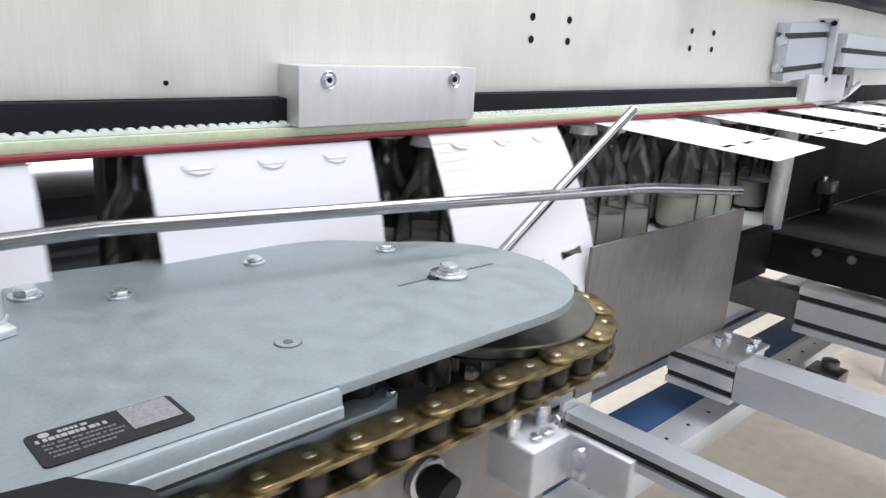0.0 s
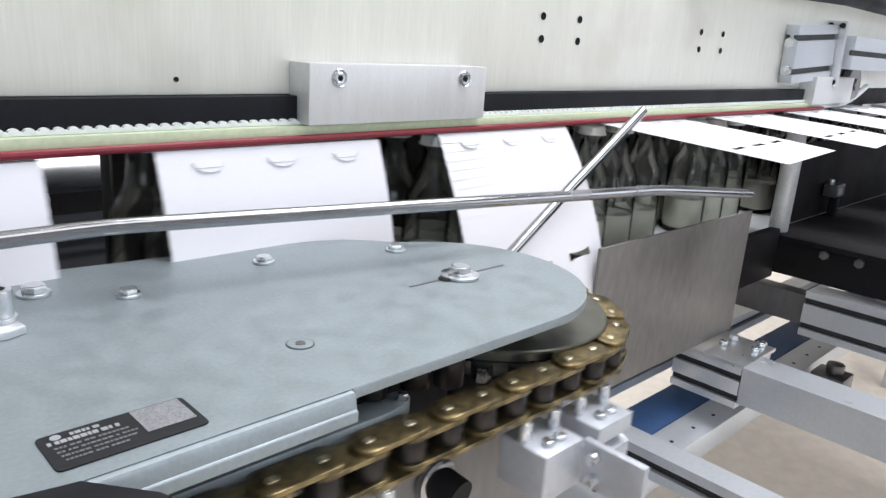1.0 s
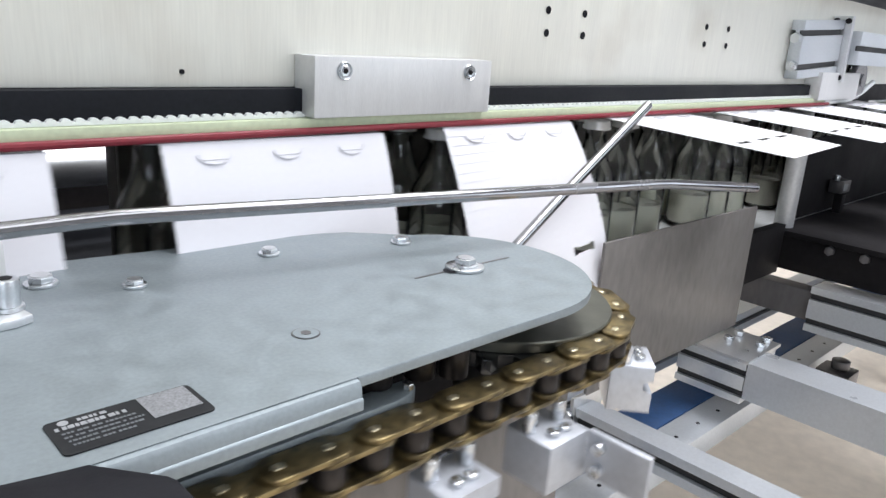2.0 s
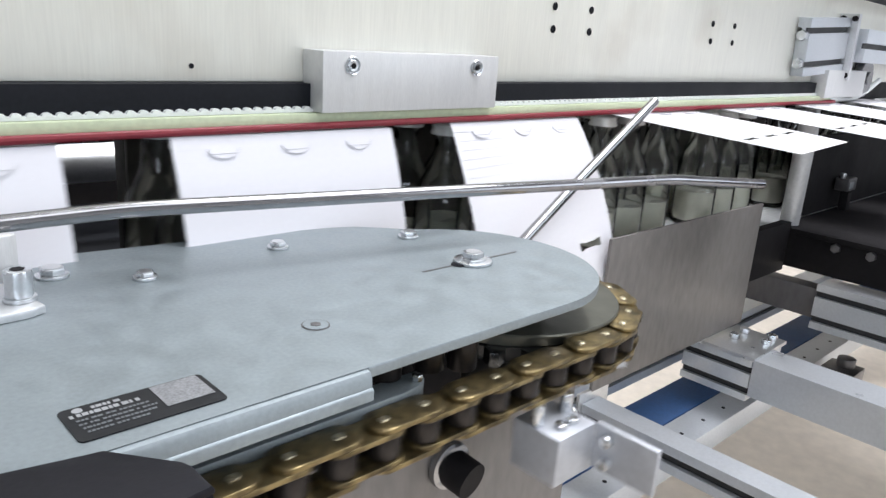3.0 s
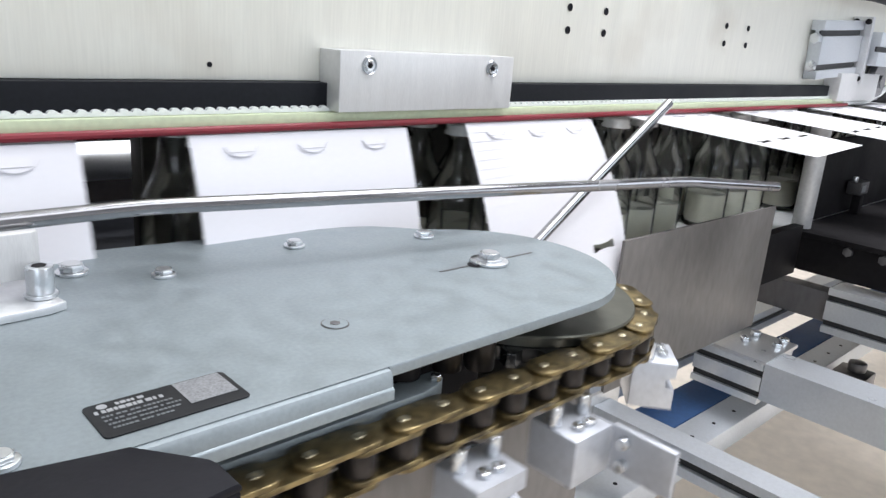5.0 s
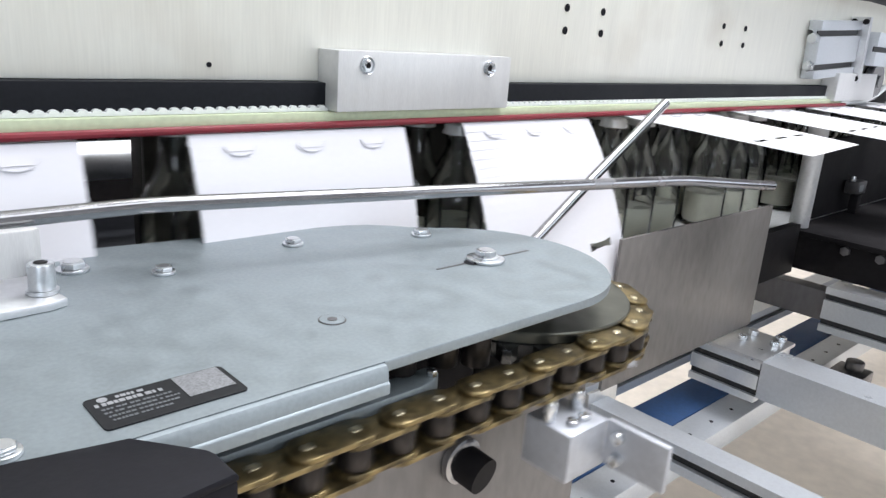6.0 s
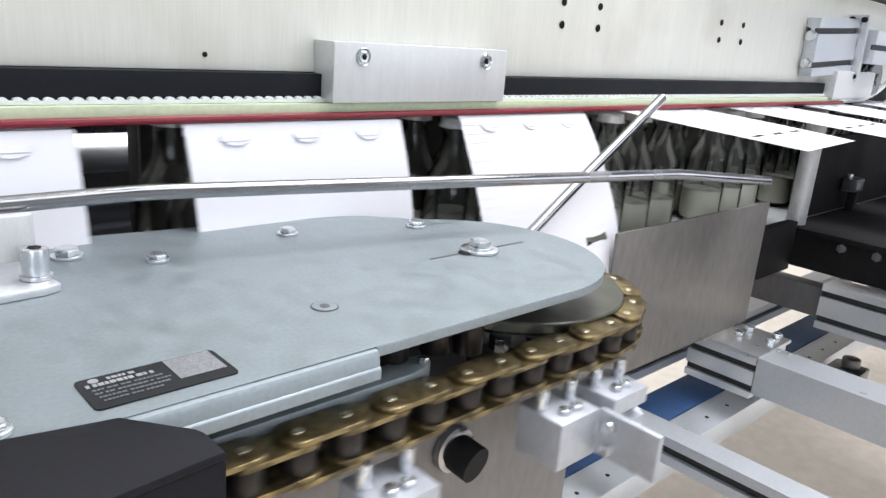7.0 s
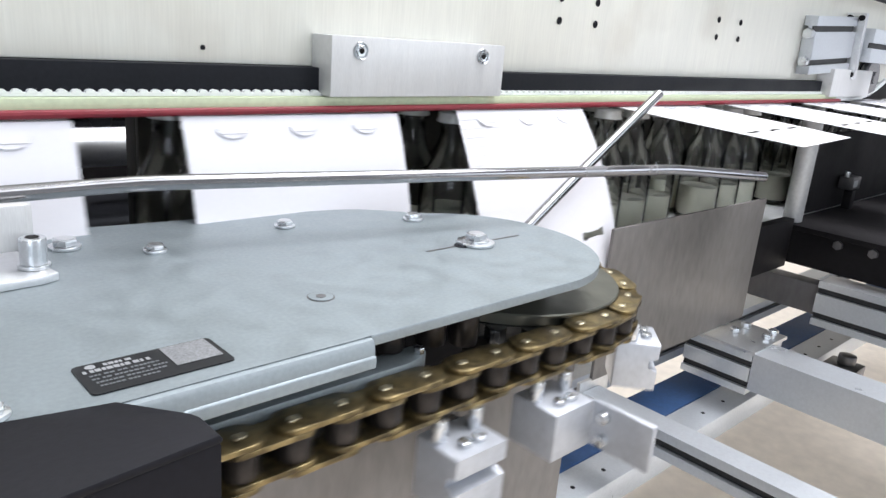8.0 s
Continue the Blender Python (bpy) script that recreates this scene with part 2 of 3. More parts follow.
def toothed_belt():
    t = thing("toothed_belt", "black toothed drive belt along the lower beam edge", "drive belt", (0.3, 0.171, 0.08))
    bm = B()
    box(bm, -0.9, 1.055, 0.1685, 0.181, 0.0787, 0.0953, 0.0005)
    part("belt_back", bm, BELT, t)
    bm = B()
    box(bm, -0.9, 1.055, 0.1655, 0.1825, 0.0764, 0.0786, 0.0004)
    part("backing_strip", bm, TOOTH, t, "white strip showing between the belt teeth")
    bm = B()
    prism(bm, [(-0.0027, -0.0004), (0.0027, -0.0004), (0.0025, 0.0004), (0.0020, 0.0010), (0.0012, 0.0014), (0.0, 0.0015), (-0.0012, 0.0014), (-0.0020, 0.0010), (-0.0025, 0.0004)], -0.0016, 0.0016)
    bmesh.ops.rotate(bm, verts=bm.verts, cent=(0, 0, 0), matrix=Matrix.Rotation(radians(90), 3, "X"))
    me = finish("tooth", bm, TOOTH)
    x = -0.2
    while x < 1.05:
        ob = new("tooth", me)
        ob.parent = t
        ob.location = (Vector((x, 0.1668, 0.0789)) - BASES[t.name]) * K
        x += 0.0074
    lean(t)


def clamp_block(x0, x1, z0, z1, group, screws=True):
    t = thing("clamp_block", "milled aluminium clamp block screwed over the belt", "clamp block", ((x0 + x1) / 2, 0.16, z0), group)
    bm = B()
    box(bm, x0, x1, 0.154, BY - 0.0005, z0, z1, 0.0010)
    part("body", bm, MILLED, t)
    for x in (x0 + 0.024, x1 - 0.026) if screws else ():
        bm = B()
        z = z1 - 0.0095
        lathe(bm, [(0.0062, 0), (0.0064, 0.0012), (0.0058, 0.0020), (0.0050, 0.0012), (0.0048, 0.0006)], 24)
        bmesh.ops.rotate(bm, verts=bm.verts, cent=(0, 0, 0), matrix=Matrix.Rotation(radians(90), 3, "X"))
        bmesh.ops.translate(bm, verts=bm.verts, vec=(x, 0.1542, z))
        s = part("socket_screw", bm, ZINC, t, "zinc hexagon socket screw")
        bm = B()
        lathe(bm, [(0.0044, 0), (0.0044, 0.0014), (0.0038, 0.0018), (0.0024, 0.0017), (0.0022, 0.0002)], 6)
        bmesh.ops.rotate(bm, verts=bm.verts, cent=(0, 0, 0), matrix=Matrix.Rotation(radians(90), 3, "X"))
        bmesh.ops.translate(bm, verts=bm.verts, vec=(x, 0.1540, z))
        part("screw_head", bm, ZINC, s)
        bm = B()
        prism(bm, hexagon(0, 0, 0.0021), 0, 0.0004)
        bmesh.ops.rotate(bm, verts=bm.verts, cent=(0, 0, 0), matrix=Matrix.Rotation(radians(90), 3, "X"))
        bmesh.ops.translate(bm, verts=bm.verts, vec=(x, 0.1523, z))
        part("socket", bm, DARK, s)
    lean(t)


def slotted_profile(name, label, b, axis, slots, mat, group="", faces="both"):
    """An extruded aluminium profile: a bevelled bar with recessed grooves along its length."""
    x0, x1, y0, y1, z0, z1 = b
    t = thing(name, label, "aluminium profile", ((x0 + x1) / 2, (y0 + y1) / 2, z0), group)
    g, d = 0.0042, 0.0070
    zs = [z0 + (z1 - z0) * v for v in slots]
    a0, a1 = (x0, x1) if axis == "y" else (y0, y1)
    l0, l1 = (y0, y1) if axis == "y" else (x0, x1)
    up, down = [(a0, z0)], [(a1, z1)]
    for z in zs:
        up += [(a0, z - g), (a0 + d, z - g), (a0 + d, z + g), (a0, z + g)]
    for z in zs[::-1]:
        down += [(a1, z + g), (a1 - d, z + g), (a1 - d, z - g), (a1, z - g)]
    ring = up + [(a0, z1)] + down + [(a1, z0)]
    bm = B()
    prism(bm, ring, l0, l1, 0.0005)
    for v in bm.verts:
        a, z, l = v.co
        v.co = (a, l, z) if axis == "y" else (l, a, z)
    part("body", bm, mat, t)
    # dark strips in the notches: the grooves' shade put in as colour
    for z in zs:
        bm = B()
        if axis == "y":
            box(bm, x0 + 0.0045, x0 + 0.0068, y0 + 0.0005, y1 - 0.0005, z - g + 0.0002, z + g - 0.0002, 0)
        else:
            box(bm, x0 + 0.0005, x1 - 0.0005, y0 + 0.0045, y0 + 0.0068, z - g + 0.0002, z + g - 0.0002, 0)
        part("groove", bm, GROOVE_SHADE, t, "dark strip painted as groove shade")
    return t


def beam_bracket():
    t = slotted_profile("beam_bracket", "grey aluminium profile bracket bolted on the beam", (0.925, 1.075, 0.160, BY - 0.0005, 0.112, 0.192), "x", (0.2, 0.78), ANOD)
    t.rotation_euler = (0, radians(-3.5), 0)
    for z in (0.130, 0.168):
        bm = B()
        prism(bm, hexagon(0, 0, 0.0075), 0, 0.010, 0.0008)
        bmesh.ops.rotate(bm, verts=bm.verts, cent=(0, 0, 0), matrix=Matrix.Rotation(radians(-90), 3, "Y"))
        bmesh.ops.translate(bm, verts=bm.verts, vec=(0.9248, 0.168, z))
        part("bolt", bm, ZINC, t, "zinc bolt head")
    bm = B()
    box(bm, 1.076, 1.086, 0.150, BY - 0.001, 0.100, 0.198, 0.001)
    end = part("end_plate", bm, ALU, t)
    for y, z in ((0.155, 0.107), (0.172, 0.107), (0.155, 0.191), (0.172, 0.191)):
        bm = B()
        cyl(bm, (1.0755, y, z), 0.0042, -0.004, "x", 12)
        part("bolt", bm, DARK, end, "dark socket screw")
    slotted_profile("cross_profile", "grey aluminium cross profile leaving the bracket", (1.095, 1.70, 0.140, 0.172, 0.132, 0.182), "x", (0.5,), ANOD)
    t = thing("guide_pulley", "steel guide pulley at the end of the belt", "pulley", (1.19, 0.15, 0.08))
    bm = B()
    lathe(bm, [(0.030, 0), (0.031, 0.003), (0.027, 0.004), (0.027, 0.013), (0.031, 0.014), (0.030, 0.017), (0.010, 0.017), (0.010, 0.022)], 32)
    bmesh.ops.rotate(bm, verts=bm.verts, cent=(0, 0, 0), matrix=Matrix.Rotation(radians(90), 3, "X"))
    bmesh.ops.translate(bm, verts=bm.verts, vec=(1.19, 0.176, 0.108))
    part("wheel", bm, STEEL, t)
    bm = B()
    box(bm, 0.63, 0.70, 0.150, BY - 0.0005, 0.221, 0.25, 0.001)
    solid("beam_lug", bm, DARK, "small dark steel lug on the beam", "lug", (0.66, 0.16, 0.221))
    bm = B()
    tube(bm, [(0.70, 0.150, 0.228), (0.85, 0.150, 0.230), (1.06, 0.150, 0.236), (1.25, 0.150, 0.2345), (1.8, 0.150, 0.231)], 0.013, 14)
    solid("cable_hose", bm, BLACK, "thick black cable hose beside the beam", "hose", (1.0, 0.150, 0.23))


beam()
toothed_belt()
clamp_block(0.108, 0.280, 0.0768, 0.1180, "belt clamp blocks")
clamp_block(1.006, 1.170, 0.0740, 0.1150, "belt clamp blocks", False)
beam_bracket()


# ---- the cover plate with its bolts ----
def cover_plate():
    t = thing("cover_plate", "grey galvanised cover plate with a rounded nose over the chain", "cover plate", (0.0, 0.05, 0.0))
    nose = arc(0.1265, 0.0255, 0.0780, -90, 70, 30)
    outline = [(-0.42, -0.0520), (-0.0100, -0.0520), (-0.0094, -0.0530)] + nose + [(0.142, 0.1060), (0.133, 0.1165), (0.118, 0.128), (0.10, 0.1335), (0.014, 0.148), (-0.098, 0.1615), (-0.42, 0.175)]
    bm = B()
    prism(bm, outline, -0.0050, 0.0, 0.0007)
    part("plate", bm, GALV, t)
    bm = B()
    pts = [(-0.0515, -0.0003), (-0.0543, -0.0010), (-0.0556, -0.0026), (-0.0562, -0.0074), (-0.0570, -0.0079), (-0.0573, -0.0085), (-0.0573, -0.0126), (-0.0530, -0.0126), (-0.0530, -0.0054), (-0.0512, -0.0054)]
    ring = [[bm.verts.new((x, y, z)) for y, z in pts] for x in (-0.42, -0.2, -0.0097)]
    for a, b in zip(ring, ring[1:]):
        for i in range(len(pts)):
            j = (i + 1) % len(pts)
            bm.faces.new((a[i], a[j], b[j], b[i]))
    bm.faces.new(ring[0])
    bm.faces.new(ring[-1][::-1])
    part("front_lip", bm, GALV, t, "folded front lip")
    bm = B()
    prism(bm, [(0.092, 0.0265), (0.1713, 0.0257), (0.1713, 0.0273), (0.092, 0.0281)], 0.0001, 0.0003)
    part("slot", bm, GREYPL, t, "narrow tensioning slot")
    bm = B()
    prism(bm, arc(0.1195, 0.0262, 0.0048, 0, 345, 23), 0.0003, 0.0005)
    part("slot_hole", bm, BLACK, t, "dark round hole in the slot")
    return t


def hex_bolt(x, y, z, s=1.0, washer=True, turn=0.0):
    t = thing("hex_bolt", "zinc hexagon bolt with a washer", "bolt", (x, y, z), "plate bolts")
    if washer:
        bm = B()
        cyl(bm, (x, y, z + 0.0001), 0.0080 * s, 0.0016, "z", 24, bev=0.0003)
        part("washer", bm, ZINC, t)
    bm = B()
    prism(bm, hexagon(x, y, 0.0064 * s, turn), z + 0.0018, z + 0.0052 * s, 0.0006)
    part("head", bm, ZINC, t)
    bm = B()
    cyl(bm, (x, y, z + 0.0052 * s), 0.0046 * s, 0.0004, "z", 18)
    part("head_face", bm, ALU, t)
    return t


def plate_fittings():
    for x, y, s, a in ((0.0470, 0.1095, 0.80, 10), (0.1330, 0.0880, 0.85, 25), (-0.0390, 0.0962, 0.76, 5), (-0.0755, 0.1225, 1.0, 18), (-0.1450, -0.0400, 0.70, 12)):
        hex_bolt(x, y, 0, s, True, a)
    t = hex_bolt(0.1305, 0.0255, 0.0016, 1.0, True, 8)
    t["label"] = "large zinc bolt clamping the tensioning slot"
    bm = B()
    cyl(bm, (0.1305, 0.0255, 0.0002), 0.0118, 0.0018, "z", 28, bev=0.0004)
    part("wide_washer", bm, ZINC, t)
    t = thing("countersunk_screw", "countersunk screw flush in the plate", "screw", (0, 0, 0), "plate bolts")
    t.location = (-0.002 * K, -0.004 * K, 0)
    bm = B()
    lathe(bm, [(0.0066, 0.0001), (0.0065, 0.0003), (0.0061, 0.0003), (0.0060, 0.0001)], 32)
    part("rim", bm, GREYPL, t)
    bm = B()
    cyl(bm, (0, 0, 0.0002), 0.0059, 0.0003, "z", 32)
    part("head", bm, GALV, t)
    bm = B()
    prism(bm, hexagon(0, 0, 0.0026), 0.0005, 0.0007)
    part("socket", bm, GREYPL, t)


def rating_label():
    t = thing("rating_label", "black machine label with pale print and a light panel", "label", (-0.089, -0.025, 0.0))
    t.location = ((-0.089 - 0.0024) * K, (-0.025 - 0.0076) * K, 0)
    def rounded(x0, x1, y0, y1, r):
        return arc(x1 - r, y1 - r, r, 0, 90, 4) + arc(x0 + r, y1 - r, r, 90, 180, 4) + arc(x0 + r, y0 + r, r, 180, 270, 4) + arc(x1 - r, y0 + r, r, 270, 360, 4)
    bm = B()
    prism(bm, rounded(-0.1143, -0.0635, -0.0366, -0.0128, 0.0022), 0.0002, 0.0006)
    part("plaque", bm, LABEL, t)
    bm = B()
    prism(bm, rounded(-0.0832, -0.0655, -0.0302, -0.0134, 0.0003), 0.0007, 0.0008)
    part("light_panel", bm, PANEL, t, "plain light square panel")
    bm = B()
    prism(bm, arc(-0.1085, -0.0158, 0.0018, 0, 330, 11), 0.0007, 0.00078)
    part("mark", bm, PRINT, t)
    rng = random.Random(4)
    for x0, x1, y, h in ((-0.1040, -0.0965, -0.0160, 0.0018), (-0.1120, -0.0890, -0.0193, 0.0022), (-0.1110, -0.0870, -0.0230, 0.0011), (-0.1110, -0.0850, -0.0258, 0.0011), (-0.1105, -0.0880, -0.0286, 0.0011), (-0.1100, -0.0905, -0.0314, 0.0011)):
        bm = B()
        x = x0
        while x < x1:
            w = rng.uniform(0.0007, 0.0017) * (1.3 if h > 0.0015 else 1.0)
            prism(bm, [(x, y - h / 2), (x + w, y - h / 2), (x + w, y + h / 2), (x, y + h / 2)], 0.0007, 0.00078)
            x += w + rng.choice((0.0004, 0.0004, 0.0011))
        part("print_line", bm, PRINT if h > 0.0015 else FAINT, t)


def corner_bracket():
    t = thing("corner_bracket", "pale aluminium angle bracket holding the guide rod", "bracket", (-0.12, 0.1, 0.0))
    bm = B()
    prism(bm, [(-0.22, 0.062), (-0.100, 0.0705), (-0.0925, 0.0735), (-0.0955, 0.088), (-0.100, 0.118), (-0.22, 0.118)], 0.0002, 0.0042, 0.0005)
    part("foot", bm, ALU, t)
    bm = B()
    prism(bm, [(-0.22, 0.092), (-0.0995, 0.092), (-0.0965, 0.0945), (-0.0965, 0.0965), (-0.0995, 0.099), (-0.22, 0.099)], 0.0105, 0.0325, 0.0012)
    part("rod_holder", bm, MILLED, t)
    bm = B()
    box(bm, -0.22, -0.130, 0.093, 0.098, 0.0043, 0.0104, 0.0005)
    part("spacer", bm, ALU, t)
    bm = B()
    cyl(bm, (-0.0995, 0.0850, 0.0044), 0.0070, 0.0018, "z", 24, bev=0.0003)
    part("washer", bm, ZINC, t)
    bm = B()
    cyl(bm, (-0.0995, 0.0850, 0.0062), 0.0058, 0.0125, "z", 24, bev=0.0006)
    s = part("socket_screw", bm, ZINC, t, "tall socket head screw")
    bm = B()
    prism(bm, hexagon(-0.0995, 0.0850, 0.0032), 0.0188, 0.0190)
    part("socket", bm, DARK, s)


def chain_cover():
    t = thing("chain_cover", "black moulded plastic cover over the chain run", "cover", (-0.15, -0.10, -0.1))
    bm = B()
    prism(bm, [(-0.30, -0.030), (-0.1448, -0.0512), (-0.1138, -0.0566), (-0.0980, -0.0765), (-0.0968, -0.0800), (-0.0965, -0.0940), (-0.1500, -0.0985), (-0.30, -0.1040)], 0.0008, 0.0034, 0.0008)
    part("top_shell", bm, BLACK, t)
    bm = B()
    prism(bm, [(-0.30, -0.1035), (-0.1500, -0.0980), (-0.0967, -0.0935), (-0.0967, -0.0905), (-0.1500, -0.0950), (-0.30, -0.1005)], -0.095, 0.0007, 0.0006)
    part("front_shell", bm, BLACK, t)
    bm = B()
    prism(bm, [(-0.295, -0.1000), (-0.150, -0.0945), (-0.0985, -0.0900), (-0.0985, -0.0700), (-0.295, -0.0700)], -0.098, -0.0952, 0.0005)
    part("bottom_shell", bm, BLACK, t)


cover_plate()
plate_fittings()
rating_label()
corner_bracket()
chain_cover()


# ---- guide rods ----
def rods():
    bm = B()
    tube(bm, [(-0.15, 0.107, 0.034), (-0.060, 0.1025, 0.0358), (-0.044, 0.1005, 0.0362), (-0.030, 0.098, 0.0362), (0.345, 0.0278, 0.0322), (0.358, 0.0250, 0.0318), (0.372, 0.0215, 0.0308), (0.468, 0.0005, 0.0232)], 0.0042)
    solid("guide_rod", bm, STEEL, "long bent stainless guide rod before the cartons", "guide rod", (0.2, 0.05, 0.03), "guide rods")
    bm = B()
    tube(bm, [(0.255, 0.0985, -0.0320), (0.340, 0.1031, 0.0185), (0.4548, 0.1100, 0.0833)], 0.0045)
    solid("folding_rod", bm, STEEL, "slanting stainless rod that folds the carton flaps", "guide rod", (0.38, 0.11, 0.03), "guide rods")


rods()


# ---- the chain, its sprocket and guides ----
CX, CY, CR = 0.161, 0.028, PITCH / (2 * math.sin(math.pi / 22))
LINKS, STRAIGHT = 60, 19 * PITCH
BACKX = CX - STRAIGHT
S_REF = STRAIGHT - (CX - 0.0808)


def on_chain(s):
    """The place and heading (radians) on the chain's way, from the back sprocket's lower tangent, along the near run."""
    turn = math.pi * CR
    s %= 2 * (STRAIGHT + turn)
    if s < STRAIGHT:
        return BACKX + s, CY - CR, 0.0
    s -= STRAIGHT
    if s < turn:
        a = s / CR
        return CX + CR * math.sin(a), CY - CR * math.cos(a), a
    s -= turn
    if s < STRAIGHT:
        return CX - s, CY + CR, math.pi
    a = math.pi + (s - STRAIGHT) / CR
    return BACKX + CR * math.sin(a), CY - CR * math.cos(a), a


LOOP = 2 * (STRAIGHT + math.pi * CR)
STEP = LOOP / LINKS
RATE = 10 * STEP


def link_pose(j, t):
    x0, y0, a0 = on_chain(S_REF + j * STEP + RATE * t - STEP / 2)
    x1, y1, a1 = on_chain(S_REF + j * STEP + RATE * t + STEP / 2)
    return pose((x0 + x1) / 2 * K, (y0 + y1) / 2 * K, 0, 0, 0, math.degrees(math.atan2(y1 - y0, x1 - x0)))


def plate_outline(h, waist):
    """A figure-of-eight chain plate along x."""
    r = h / 2
    p = PITCH / 2
    right = arc(p, 0, r, -75, 75, 8)
    left = arc(-p, 0, r, 105, 255, 8)
    return right + [(0, waist / 2)] + left + [(0, -waist / 2)]


def chain():
    t = thing("drive_chain", "gold-plated roller chain with dark rollers and pusher blocks", "chain", (0, 0, 0))
    plates = {}
    for z in (-0.0275, -0.0462, -0.0300, -0.0437):
        bm = B()
        prism(bm, plate_outline(0.0182, 0.0166), z - 0.0012, z + 0.0012, 0.0004)
        plates[z] = finish("link_plate", bm, GOLD)
    bm = B()
    cyl(bm, (0, 0, -0.0485), 0.0023, 0.0228, "z", 12, bev=0.0006)
    pin = finish("pin", bm, PIN)
    bm = B()
    cyl(bm, (0, 0, -0.0423), 0.0078, 0.0110, "z", 20, bev=0.0005)
    roll = finish("roller", bm, ROLLER)
    links = []
    for j in range(LINKS):
        ob = new("outer_link" if j % 2 else "inner_link", plates[-0.0275 if j % 2 else -0.0300])
        ob.parent = t
        low = new("lower_plate", plates[-0.0462 if j % 2 else -0.0437])
        low.parent = ob
        if j % 2:
            for x in (-PITCH / 2, PITCH / 2):
                r = new("pin", pin)
                r.parent = ob
                r.location = (x * K, 0, 0)
        else:
            for x in (-PITCH / 2, PITCH / 2):
                r = new("roller", roll)
                r.parent = ob
                r.location = (x * K, 0, 0)
        links.append((j, ob, Matrix()))
    # pusher blocks bolted under the chain, some with a blade
    bm = B()
    prism(bm, [(-0.020, -0.058), (-0.020, -0.068), (-0.013, -0.069), (-0.013, -0.075), (-0.020, -0.076), (-0.020, -0.090), (0.008, -0.090), (0.008, -0.058)], -0.0165, 0.0165, 0.0008)
    for v in bm.verts:
        v.co = (v.co.z, v.co.x, v.co.y)
    block = finish("pusher_block", bm, PUSHER)
    bm = B()
    box(bm, -0.0160, 0.0160, -0.020, 0.010, -0.0850, -0.0580, 0.0012)
    big_block = finish("pusher_block", bm, PUSHER)
    bm = B()
    for x in (-PITCH / 2, PITCH / 2):
        cyl(bm, (x, -0.002, -0.0580), 0.0036, 0.0110, "z", 12, bev=0.0004)
        cyl(bm, (x * 0.4, -0.012, -0.0580), 0.0034, 0.0030, "z", 12, bev=0.0004)
    stand = finish("standoff", bm, ZINC)
    bm = B()
    box(bm, 0.0125, 0.0160, -0.058, -0.0215, -0.0820, -0.0560, 0.0008)
    blade = finish("blade", bm, PUSHER)
    bm = B()
    for z in (-0.063, -0.076):
        cyl(bm, (0.0085, -0.030, z), 0.0034, 0.0040, "x", 12, bev=0.0004)
    screws = finish("blade_screw", bm, ZINC)
    for j in range(LINKS):
        with_blade = j % 10 == 1
        plain = j % 30 in (23, 16, 8)
        if not (with_blade or plain):
            continue
        ob = new("pusher_block", big_block if with_blade else block)
        ob.parent = t
        tagged(ob, "milled aluminium pusher with a flat blade" if with_blade else "grooved aluminium pusher block")
        for name, me in [("standoff", stand)] + ([("blade", blade), ("blade_screw", screws)] if with_blade else []):
            p = new(name, me)
            p.parent = ob
        links.append((j, ob, pose(0.004 * K, -0.006 * K, 0)))
    return links


CHAIN_PARTS = chain()


